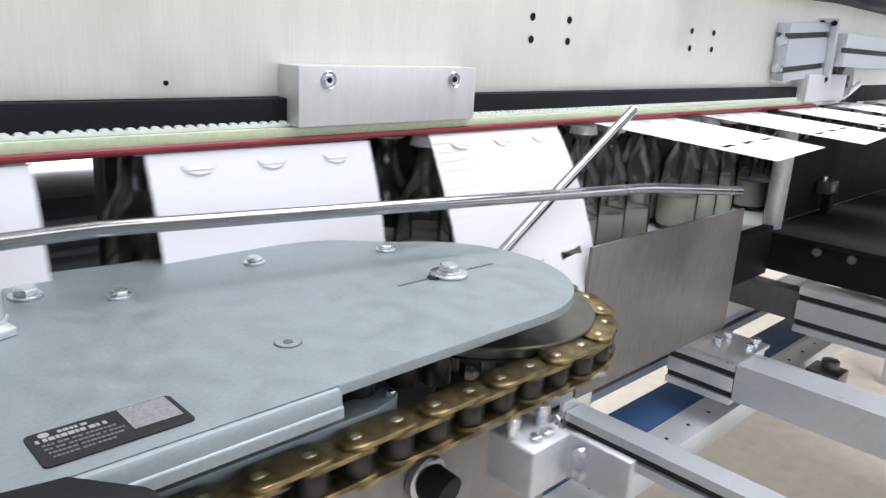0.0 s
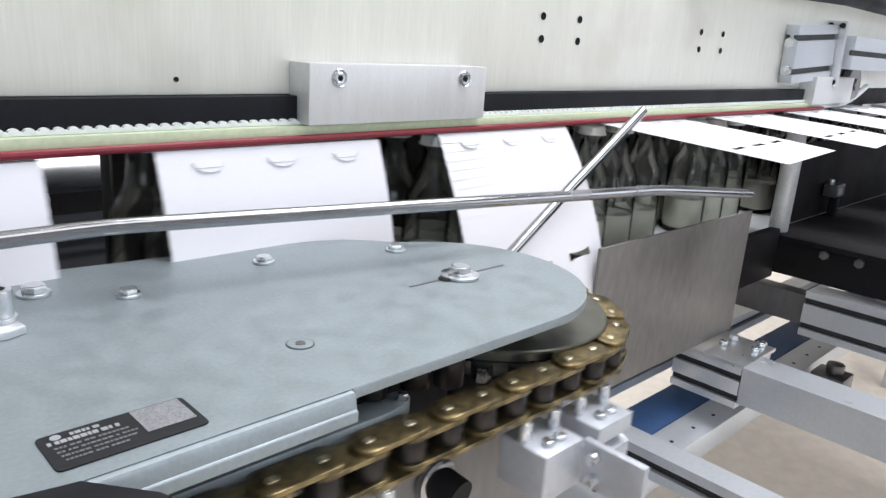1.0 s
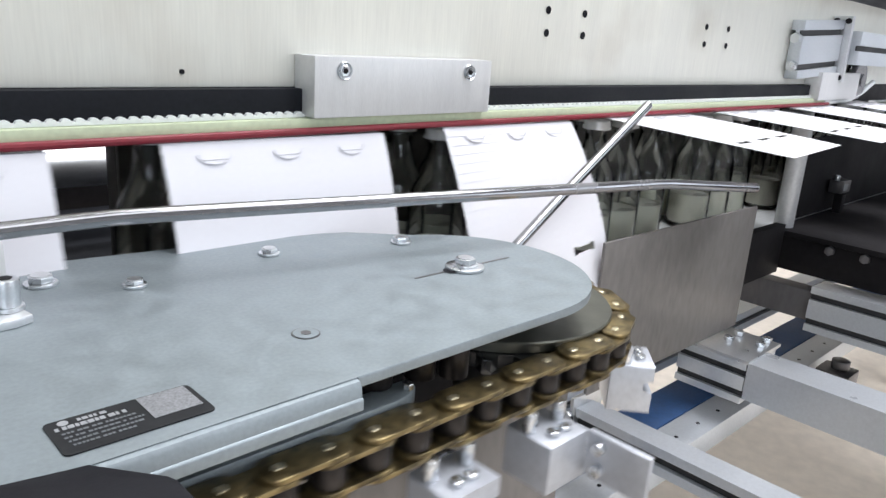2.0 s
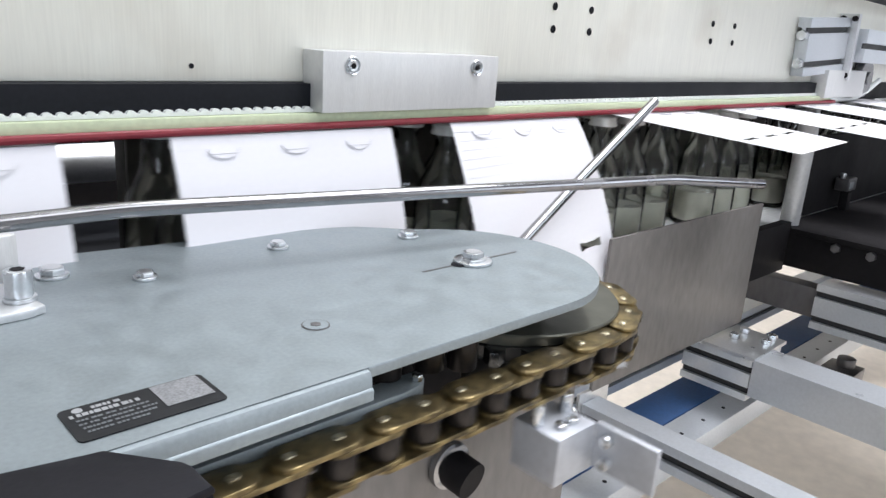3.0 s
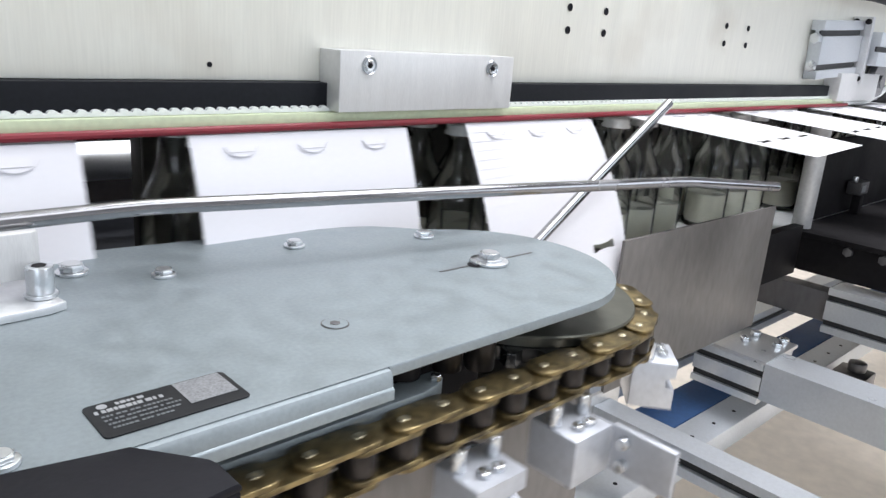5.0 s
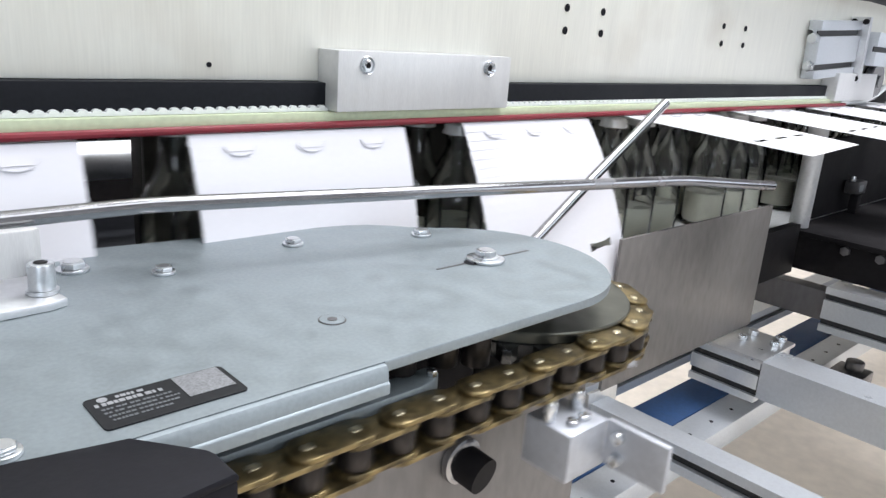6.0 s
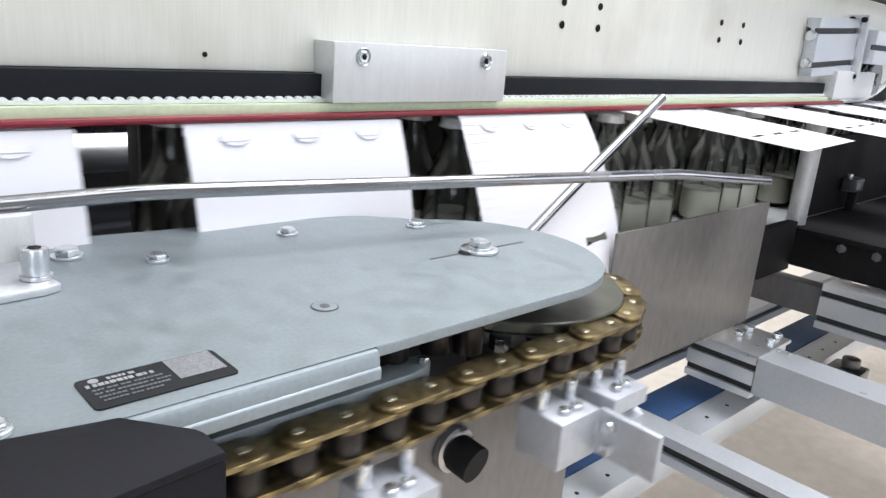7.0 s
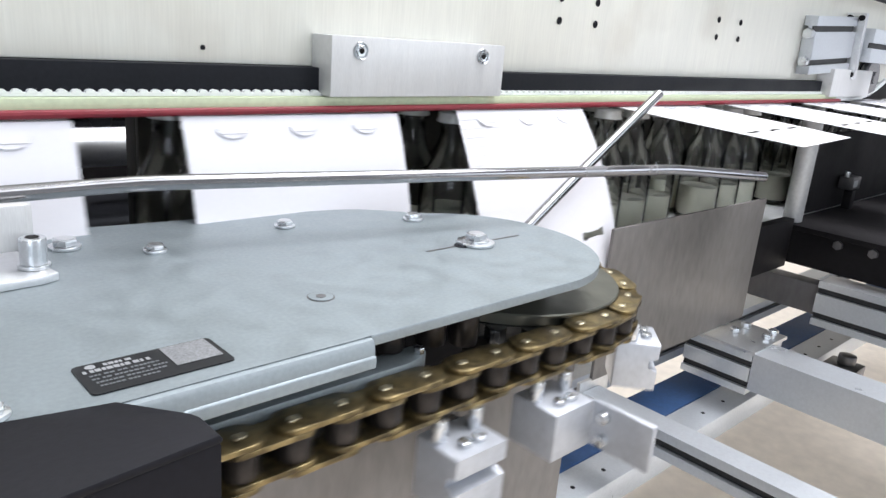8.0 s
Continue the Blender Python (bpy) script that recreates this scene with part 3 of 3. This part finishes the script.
def chain_guides():
    t = thing("sprocket", "dark steel chain sprocket under the cover plate", "sprocket", (CX, CY, -0.05))
    bm = B()
    rim = []
    for k in range(22):
        a = 2 * math.pi * (k + 0.5) / 22
        for da, r in ((-0.085, CR - 0.0085), (-0.03, CR + 0.001), (0.03, CR + 0.001), (0.085, CR - 0.0085)):
            rim.append((CX + r * math.cos(a + da), CY + r * math.sin(a + da)))
    prism(bm, rim, -0.0410, -0.0325, 0.0006)
    part("toothed_disc", bm, HUB, t)
    bm = B()
    lathe(bm, [(0.0715, -0.0320), (0.0715, -0.0261), (0.0755, -0.0260), (0.0755, -0.0248), (0.0748, -0.0240), (0.03, -0.0240), (0.03, -0.0060)], 64, (CX, CY, 0))
    part("side_disc", bm, DISC, t, "olive-grey machined side disc")
    bm = B()
    lathe(bm, [(0.022, -0.30), (0.022, -0.0412), (0.02, -0.0411)], 32, (CX, CY, 0))
    part("shaft", bm, STEEL, t)
    t = thing("chain_guide", "grey steel chain guide rail under the plate", "chain guide", (-0.1, -0.03, -0.03))
    bm = B()
    prism(bm, [(-0.32, -0.0435), (0.020, -0.0435), (0.030, -0.0415), (0.037, -0.037), (0.039, -0.029), (-0.32, -0.029)], -0.0330, -0.0240, 0.0008)
    part("rail", bm, GALV, t)
    bm = B()
    prism(bm, [(-0.32, -0.0285), (0.0, -0.0285), (0.0, 0.08), (-0.32, 0.08)], -0.0280, -0.0056, 0.0008)
    part("spacer", bm, GALV, t)
    for x, y in ((0.0225, -0.0260), (0.0450, -0.0310), (0.0660, -0.0330)):
        bm = B()
        cyl(bm, (x, y, -0.0282 if x > 0.05 else -0.0238), 0.0075, 0.0215 if x > 0.05 else 0.0180, "z", 24, bev=0.0006)
        part("roller", bm, ROLLER, t, "dark guide roller")
    bm = B()
    prism(bm, hexagon(0.0315, -0.0380, 0.0026), -0.0239, -0.0205, 0.0004)
    part("bolt", bm, ZINC, t)
    bm = B()
    prism(bm, [(-0.32, -0.022), (0.185, -0.022), (0.20, -0.005), (0.20, 0.07), (-0.32, 0.07)], -0.30, -0.062, 0.002)
    solid("drive_housing", bm, HOUSE, "dull grey steel housing below the chain", "housing", (-0.1, 0.0, -0.30))
    # made-up dark block: fills the gap with darkness so no bright floor shows
    bm = B()
    prism(bm, [(0.004, -0.0235), (0.076, -0.0235), (0.078, -0.020), (0.078, 0.085), (0.004, 0.085)], -0.0615, -0.0060, 0.001)
    solid("dark_filler", bm, DARK, "added dark filler under the cover plate", "block", (0.04, 0.04, -0.06))
    t = thing("tube_stub", "dark tube with a bright clamp ring below the chain", "tube", (0.072, -0.03, -0.10))
    bm = B()
    tube(bm, [(0.071, -0.0215, -0.0905), (0.0735, -0.0405, -0.0940)], 0.0105, 20)
    part("tube", bm, DARK, t)
    bm = B()
    lathe(bm, [(0.0112, 0), (0.0132, 0.001), (0.0136, 0.003), (0.0132, 0.005), (0.0112, 0.006)], 28)
    bmesh.ops.rotate(bm, verts=bm.verts, cent=(0, 0, 0), matrix=Matrix.Rotation(radians(90), 3, "X"))
    bmesh.ops.translate(bm, verts=bm.verts, vec=(0.071, -0.0222, -0.0905))
    part("clamp_ring", bm, STEEL, t)


chain_guides()


# ---- frame, rails and sheet below and behind ----
def machine_frame():
    bm = B()
    box(bm, 0.380, 0.698, 0.088, 0.0915, -0.19, -0.0368, 0.0008)
    solid("side_sheet", bm, HOUSE, "dull grey steel side sheet beside the bottle deck", "sheet", (0.45, 0.09, -0.19))
    bm = B()
    box(bm, 0.301, 3.95, 0.110, 0.62, -0.094, -0.0865, 0.0008)
    solid("bottle_deck", bm, DECK, "worn bright steel deck under the bottles", "deck", (0.5, 0.3, -0.09))
    bm = B()
    box(bm, -0.95, 0.300, 0.110, 0.62, -0.094, -0.0865, 0.0008)
    solid("exit_belt", bm, BELT, "black rubber exit belt under the packs", "belt", (-0.3, 0.3, -0.09))
    # profiles towards the aisle
    slotted_profile("frame_profile", "long plain aluminium frame profile", (0.619, 0.671, -0.60, 0.034, -0.245, -0.2005), "y", (), ANOD, "frame profiles")
    t = slotted_profile("profile_stub", "short double aluminium profile under a bolted plate", (0.6205, 0.702, 0.0355, 0.119, -0.2535, -0.2035), "y", (0.25, 0.76), ANOD, "frame profiles")
    bm = B()
    box(bm, 0.6190, 0.708, 0.0330, 0.097, -0.2030, -0.1985, 0.0008)
    part("top_plate", bm, ALU, t, "bright bolted plate")
    for x, y in ((0.662, 0.078), (0.690, 0.078), (0.698, 0.047), (0.676, 0.045)):
        bm = B()
        prism(bm, hexagon(x, y, 0.0060), -0.1985, -0.1925, 0.0006)
        part("bolt", bm, ZINC, t)
    slotted_profile("frame_profile", "slim aluminium frame profile below the chain", (0.366, 0.393, -0.60, 0.088, -0.224, -0.198), "y", (0.5,), ANOD, "frame profiles")
    t = thing("end_plate", "zinc end plate on the slim profile", "plate", (0.39, 0.09, -0.245))
    bm = B()
    box(bm, 0.362, 0.410, 0.0885, 0.0925, -0.240, -0.188, 0.0008)
    part("plate", bm, ALU, t)
    for z in (-0.205, -0.232):
        bm = B()
        prism(bm, hexagon(0, 0, 0.0055), 0, 0.005, 0.0005)
        bmesh.ops.rotate(bm, verts=bm.verts, cent=(0, 0, 0), matrix=Matrix.Rotation(radians(-90), 3, "Y"))
        bmesh.ops.translate(bm, verts=bm.verts, vec=(0.3598, 0.0905, z))
        part("bolt", bm, ZINC, t)
    slotted_profile("frame_profile", "deep double-grooved aluminium frame profile", (0.800, 0.844, -0.60, 0.042, -0.205, -0.145), "y", (0.22, 0.78), ANOD, "frame profiles")
    bm = B()
    box(bm, 0.812, 0.840, 0.0425, 0.30, -0.195, -0.155, 0.001)
    solid("cross_bar", bm, GREYPL, "grey cross bar behind the double profile", "bar", (0.83, 0.1, -0.195))
    slotted_profile("rear_rail", "grey aluminium rail running behind the chain", (0.10, 1.6, 0.150, 0.182, -0.262, -0.232), "x", (0.5,), ANOD)
    bm = B()
    box(bm, 0.10, 1.7, 0.0890, 0.140, -0.287, -0.280, 0.0008)
    solid("blue_strip", bm, BLUE, "blue plastic conveyor strip on the lower frame", "conveyor strip", (0.8, 0.1, -0.287))
    t = thing("lower_rail", "grey steel rail with small holes beside the blue strip", "rail", (0.8, 0.06, -0.31))
    bm = B()
    box(bm, 0.10, 1.7, 0.0490, 0.0885, -0.31, -0.2815, 0.001)
    part("body", bm, ANOD, t)
    for i in range(26):
        bm = B()
        cyl(bm, (0.14 + i * 0.05, 0.066, -0.2814), 0.0024, 0.0004, "z", 10)
        part("rail_hole", bm, BLACK, t)
    for x in (0.475, 0.70):
        bm = B()
        box(bm, x, x + 0.018, 0.056, 0.080, -0.2812, -0.2700, 0.001)
        part("clip", bm, BLACK, t)
    # small clutter beyond the profiles
    for x, y, w, mat, lab in ((0.80, 0.0, 0.045, TOOTH, "small white plastic bracket on the rail"), (0.88, -0.005, 0.045, GREYPL, "small grey steel lever block on the rail")):
        bm = B()
        box(bm, x, x + w, y, y + 0.045, -0.31, -0.28, 0.003)
        cyl(bm, (x + w / 2, y + 0.02, -0.2795), 0.012, 0.014, "z", 18, bev=0.002)
        solid("frame_clutter", bm, mat, lab, "bracket", (x, y, -0.31))
    for x, y, top in ((0.12, 0.047, -0.3105), (0.37, -0.595, -0.2365), (0.615, -0.595, -0.2465), (0.812, -0.595, -0.2035), (1.70, -0.59, -0.0920), (3.0, 0.40, -0.0945), (-0.60, 0.40, -0.0945), (3.85, 0.40, -0.0945), (-0.88, BY + 0.013, 0.40), (2.26, BY + 0.013, 0.40)):
        bm = B()
        box(bm, x, x + 0.040, y, y + 0.040, FLOOR + 0.0005, top, 0.001)
        solid("support_column", bm, ANOD, "square aluminium column carrying the machine", "column", (x, y, FLOOR), "support columns")
    bm = B()
    box(bm, -0.30, -0.05, 0.0, 0.06, FLOOR + 0.0005, -0.301, 0.002)
    solid("drive_pedestal", bm, GREYPL, "grey steel pedestal under the chain drive", "pedestal", (-0.2, 0.03, FLOOR))


def dark_side():
    t = thing("hopper_table", "black steel hopper table with a bolted front", "hopper table", (1.1, 0.0, -0.14))
    bm = B()
    box(bm, 0.815, 1.75, -0.60, 0.1147, -0.0915, -0.0845, 0.0012)
    part("top", bm, DARK, t)
    bm = B()
    box(bm, 0.822, 0.830, -0.60, 0.108, -0.1380, -0.0920, 0.001)
    part("front", bm, DARK, t)
    for y in (0.036, -0.006, -0.09):
        bm = B()
        prism(bm, hexagon(0, 0, 0.0062), 0, 0.006, 0.0006)
        bmesh.ops.rotate(bm, verts=bm.verts, cent=(0, 0, 0), matrix=Matrix.Rotation(radians(-90), 3, "Y"))
        bmesh.ops.translate(bm, verts=bm.verts, vec=(0.8218, y, -0.0985))
        part("bolt", bm, GREYPL, t, "dull bolt head")
    bm = B()
    box(bm, 0.7000, 0.8145, 0.094, 0.1075, -0.142, -0.076, 0.001)
    solid("hopper_end", bm, DARK, "dark steel end piece between sheet and hopper table", "bracket", (0.76, 0.1, -0.142))
    t = thing("guide_post", "satin steel guide post standing on the black table", "post", (0.838, 0.1060, -0.0845))
    bm = B()
    cyl(bm, (0.838, 0.1060, -0.0843), 0.0125, 0.138, "z", 28, bev=0.001)
    part("post", bm, POST, t)
    bm = B()
    box(bm, 0.86, 1.75, 0.115, 0.123, -0.0840, 0.030, 0.001)
    solid("partition", bm, DARK, "black inner panel of the carton hopper", "panel", (1.3, 0.12, -0.086))
    t = thing("hopper_sensor", "small pale sensor box inside the dark hopper", "sensor", (1.02, 0.10, -0.0844))
    bm = B()
    box(bm, 1.00, 1.035, 0.092, 0.112, -0.0530, -0.0340, 0.002)
    h = part("housing", bm, GREYPL, t)
    bm = B()
    cyl(bm, (1.0, 0.102, -0.0345), 0.004, 0.008, "z", 12, bev=0.0005)
    part("cable_gland", bm, ALU, h)
    bm = B()
    box(bm, 1.004, 1.020, 0.0912, 0.0918, -0.0490, -0.0390, 0)
    part("face_plate", bm, PRINT, h)
    bm = B()
    box(bm, 1.015, 1.03, 0.094, 0.106, -0.0843, -0.0562, 0.001)
    part("stem", bm, DARK, t)
    t = thing("inner_guide_wall", "dark brown guide wall behind the row of bottles", "guide wall", (0.33, 0.293, -0.0862))
    bm = B()
    box(bm, 0.028, 1.70, 0.290, 0.296, -0.0862, 0.066, 0.001)
    part("wall_sheet", bm, BROWN, t)
    bm = B()
    box(bm, 0.028, 0.034, 0.2963, 0.316, -0.0862, 0.066, 0.001)
    part("end_flange", bm, BROWN, t)
    bm = B()
    box(bm, -1.2, 1.9, 0.64, 0.66, -0.15, -0.005, 0.001)
    solid("rear_partition", bm, DARK, "low dark rear partition of the machine", "panel", (0.3, 0.65, -0.3))
    # added panel out of view, keeps front light off the hopper inside
    bm = B()
    box(bm, 0.83, 1.75, -0.602, -0.594, -0.0840, 0.15, 0.001)
    solid("hopper_shade", bm, DARK, "unseen black panel added to shade the hopper", "wall", (1.3, -0.6, -0.084), kind="structure")
    for z, y, r, mat in ((0.035, 0.55, 0.012, STEEL), (0.010, 0.50, 0.010, STEEL), (-0.030, 0.56, 0.022, ALU)):
        bm = B()
        tube(bm, [(-1.1, y, z + 0.01), (0.9, y, z)], r, 16)
        solid("rear_rail", bm, mat, "bright horizontal rail on the far side", "rail", (0, y, z), "rear rails")


machine_frame()
dark_side()

# ---- cartons and bottles ----
PACK = 0.2290
FOLDY, FOLDZ = 0.157, 0.0645
WIDE, LONG, SHORT = 0.168, 0.187, 0.168


CUTS = [i / 24 for i in range(17)] + [0.734] + [0.734 + 0.266 * i / 6 for i in range(1, 7)]


def flap_length(u):
    return LONG + (SHORT - LONG) * u


def strip_meshes():
    """The side flap as narrow stiff strips across its length, one of them with three die-cut slots."""
    meshes = []
    for v0, v1 in zip(CUTS, CUTS[1:]):
        mid = (v0 + v1) / 2
        slotted = v0 < 0.7 < v1
        us, vs = [0.0], [v0, v1]
        if slotted:
            for c in (0.19, 0.5, 0.81):
                us += [c - 0.085, c - 0.055, c - 0.03, c + 0.03, c + 0.055, c + 0.085]
            vs = [v0, 0.678, 0.685, 0.715, 0.722, v1]
        us.append(1.0)
        bm = B()
        lap = 0.001
        grid = [[bm.verts.new(((u - 0.5) * WIDE, 0, -flap_length(u) * (v + (lap if v == v1 and v1 < 1 else 0) - mid))) for u in us] for v in vs]
        for j in range(len(vs) - 1):
            for i in range(len(us) - 1):
                v, k = (vs[j] + vs[j + 1]) / 2, (i - 1) % 6
                inside = slotted and 0 < i < len(us) - 2 and k != 5
                if inside and 0.678 < v < 0.722 and (k in (0, 4) or 0.685 < v < 0.715):
                    continue
                bm.faces.new((grid[j][i], grid[j][i + 1], grid[j + 1][i + 1], grid[j + 1][i]))
        got = bmesh.ops.extrude_face_region(bm, geom=list(bm.faces))
        for v in got["geom"]:
            if isinstance(v, bmesh.types.BMVert):
                v.co.y += 0.0003
        meshes.append(finish("flap_strip", bm, CARD))
    return meshes


def top_mesh():
    bm = B()
    box(bm, -WIDE / 2, WIDE / 2, 0.0006, 0.30, -0.0003, 0.0003, 0)
    return finish("top_panel", bm, CARD)


def tab_mesh():
    """A half-round die-cut tab standing slightly out of the flap, and grey lines that paint its shading."""
    edge = [(-0.0105, 0.0)] + [(0.0105 * math.cos(a), 0.0065 * math.sin(a)) for a in (radians(185 + 170 * i / 12) for i in range(13))] + [(0.0105, 0.0)]
    bm = B()
    prism(bm, edge, 0, 0.0005)
    bmesh.ops.rotate(bm, verts=bm.verts, cent=(0, 0, 0), matrix=Matrix.Rotation(radians(90), 3, "X"))
    tab = finish("locking_tab", bm, CARD)
    bm = B()
    # thin grey lines: the tab's soft shading drawn in a darker card colour
    tube(bm, [(x, -0.0006, z) for x, z in edge], 0.0002, 6)
    tube(bm, [(-0.009, -0.0007, -0.0035), (0.009, -0.0007, -0.0035)], 0.00025, 6)
    return tab, finish("tab_shade", bm, TABSHADE)


def bottle_mesh():
    out = [(0.0235, 0.0006), (0.0262, 0.003), (0.0266, 0.008), (0.0266, 0.078), (0.0258, 0.085), (0.0225, 0.094), (0.0165, 0.104), (0.0125, 0.113), (0.0112, 0.124), (0.0108, 0.136), (0.0120, 0.138), (0.0120, 0.141)]
    bm = B()
    lathe(bm, out, 24)
    body = finish("glass_body", bm, GLASS)
    bm = B()
    lathe(bm, [(0.0150, 0.1355), (0.0152, 0.137), (0.0140, 0.1395), (0.0138, 0.1435), (0.0125, 0.1450), (0.0070, 0.1456)], 21)
    cap = finish("crown_cap", bm, CAP)
    bm = B()
    lathe(bm, [(0.0225, 0.0062), (0.0244, 0.0105), (0.0244, 0.044), (0.0240, 0.0445)], 24)
    drink = finish("drink", bm, MILK)
    return body, cap, drink


def carton_line():
    strips, top, (tab, tab_shade) = strip_meshes(), top_mesh(), tab_mesh()
    body, cap, drink = bottle_mesh()
    cartons, bottles = [], []
    for n in range(-3, 15):
        c = tagged(new("carton_blank"), "white card carton blank folded over the bottles", "carton", "carton blanks")
        p = new("top_panel", top)
        p.parent = c
        flap = []
        for me in strips:
            f = new("flap_strip", me)
            f.parent = c
            flap.append(f)
        for x in (-0.052, 0.0, 0.052):
            k = new("locking_tab", tab)
            k.parent = flap[0]
            k.location = (x * K, -0.0003 * K, -0.004 * K)
            e = new("tab_shade", tab_shade)
            e.parent = k
        cartons.append((n, c, flap))
        for row in range(2):
            for col in (-1, 0, 1):
                b = tagged(new("bottle"), "small clear glass bottle with a crown cap", "bottle", "bottles in the cartons")
                for name, me in (("glass_body", body), ("crown_cap", cap), ("drink", drink)):
                    q = new(name, me)
                    q.parent = b
                bottles.append((n, b, col * 0.0545, 0.1885 + row * 0.0545))
    return cartons, bottles


CARTONS, BOTTLES = carton_line()

# By the place of the carton's leading edge: the flap's angle from the level and its bow,
# at its leading and at its trailing side, in degrees.
FOLDS = (
    (-2, 84, 24, 84, 24), (-0.2, 83, 24, 83, 24), (0.0, 80, 24, 79, 24), (0.15, 76, 22, 73, 26), (0.2313, 70, 18, 66, 28),
    (0.2774, 62, 14, 58, 28), (0.3005, 54, 11, 48, 28), (0.3235, 45.5, 10, 40, 28), (0.3466, 39.5, 10, 28, 26), (0.3697, 32.5, 8, 20.5, 20),
    (0.3927, 17, 4, 11.5, 10), (0.4158, 4, 1, 5.5, 4), (0.462, 3, 0, 3.5, 2), (0.7, 3, 0, 3, 1), (6, 3, 0, 3, 1))


def fold(x):
    for a, b in zip(FOLDS, FOLDS[1:]):
        if x <= b[0]:
            return [p + (q - p) * (x - a[0]) / (b[0] - a[0]) for p, q in zip(a[1:], b[1:])]
    return FOLDS[-1][1:]


def flap_side(length, angle, bow):
    """The places (y, z) at which one side of the flap crosses the strips' edges, from the crease on."""
    y = z = 0.0
    line = [(y, z)]
    for v0, v1 in zip(CUTS, CUTS[1:]):
        a = radians(angle + bow * ((v0 + v1) / 2 - 0.5))
        y -= length * (v1 - v0) * math.cos(a)
        z -= length * (v1 - v0) * math.sin(a)
        line.append((y, z))
    return line


def strip_poses(x):
    """The poses of a flap's strips in its carton's space, for a leading edge at x."""
    a0, b0, a1, b1 = fold(x)
    near, far = flap_side(LONG, a0, b0), flap_side(SHORT, a1, b1)
    made = []
    for k in range(len(CUTS) - 1):
        p = [Vector((-WIDE / 2, *near[k])), Vector((-WIDE / 2, *near[k + 1])), Vector((WIDE / 2, *far[k])), Vector((WIDE / 2, *far[k + 1]))]
        across = (p[2] + p[3] - p[0] - p[1]).normalized()
        up = (p[0] + p[2] - p[1] - p[3]).normalized()
        inward = up.cross(across).normalized()
        up = across.cross(inward)
        m = Matrix((across, inward, up)).transposed().to_4x4()
        m.translation = sum(p, Vector()) / 4 * K
        made.append(m)
    return made


def motions():
    steps = [i / 10 for i in range(81)]
    for j, ob, off in CHAIN_PARTS:
        walk(ob, [(t, link_pose(j, t) @ off) for t in steps])
    for n, c, flap in CARTONS:
        lead = lambda t, n=n: 0.1176 + PACK * (n + 1.5 - t)
        walk(c, [(t, pose((lead(t) + WIDE / 2) * K, FOLDY * K, (FOLDZ + SLOPE * (lead(t) - 0.42)) * K)) for t in steps])
        bending = [t for t in steps if t in (0, 8) or -0.35 < lead(t) < 0.8]
        poses = [(t, strip_poses(lead(t))) for t in bending]
        for k, f in enumerate(flap):
            walk(f, [(t, made[k]) for t, made in poses])
    for n, b, dx, y in BOTTLES:
        walk(b, [(t, pose((0.1176 + PACK * (n + 1.5 - t) + WIDE / 2 + dx) * K, y * K, -0.0863 * K)) for t in steps])


motions()
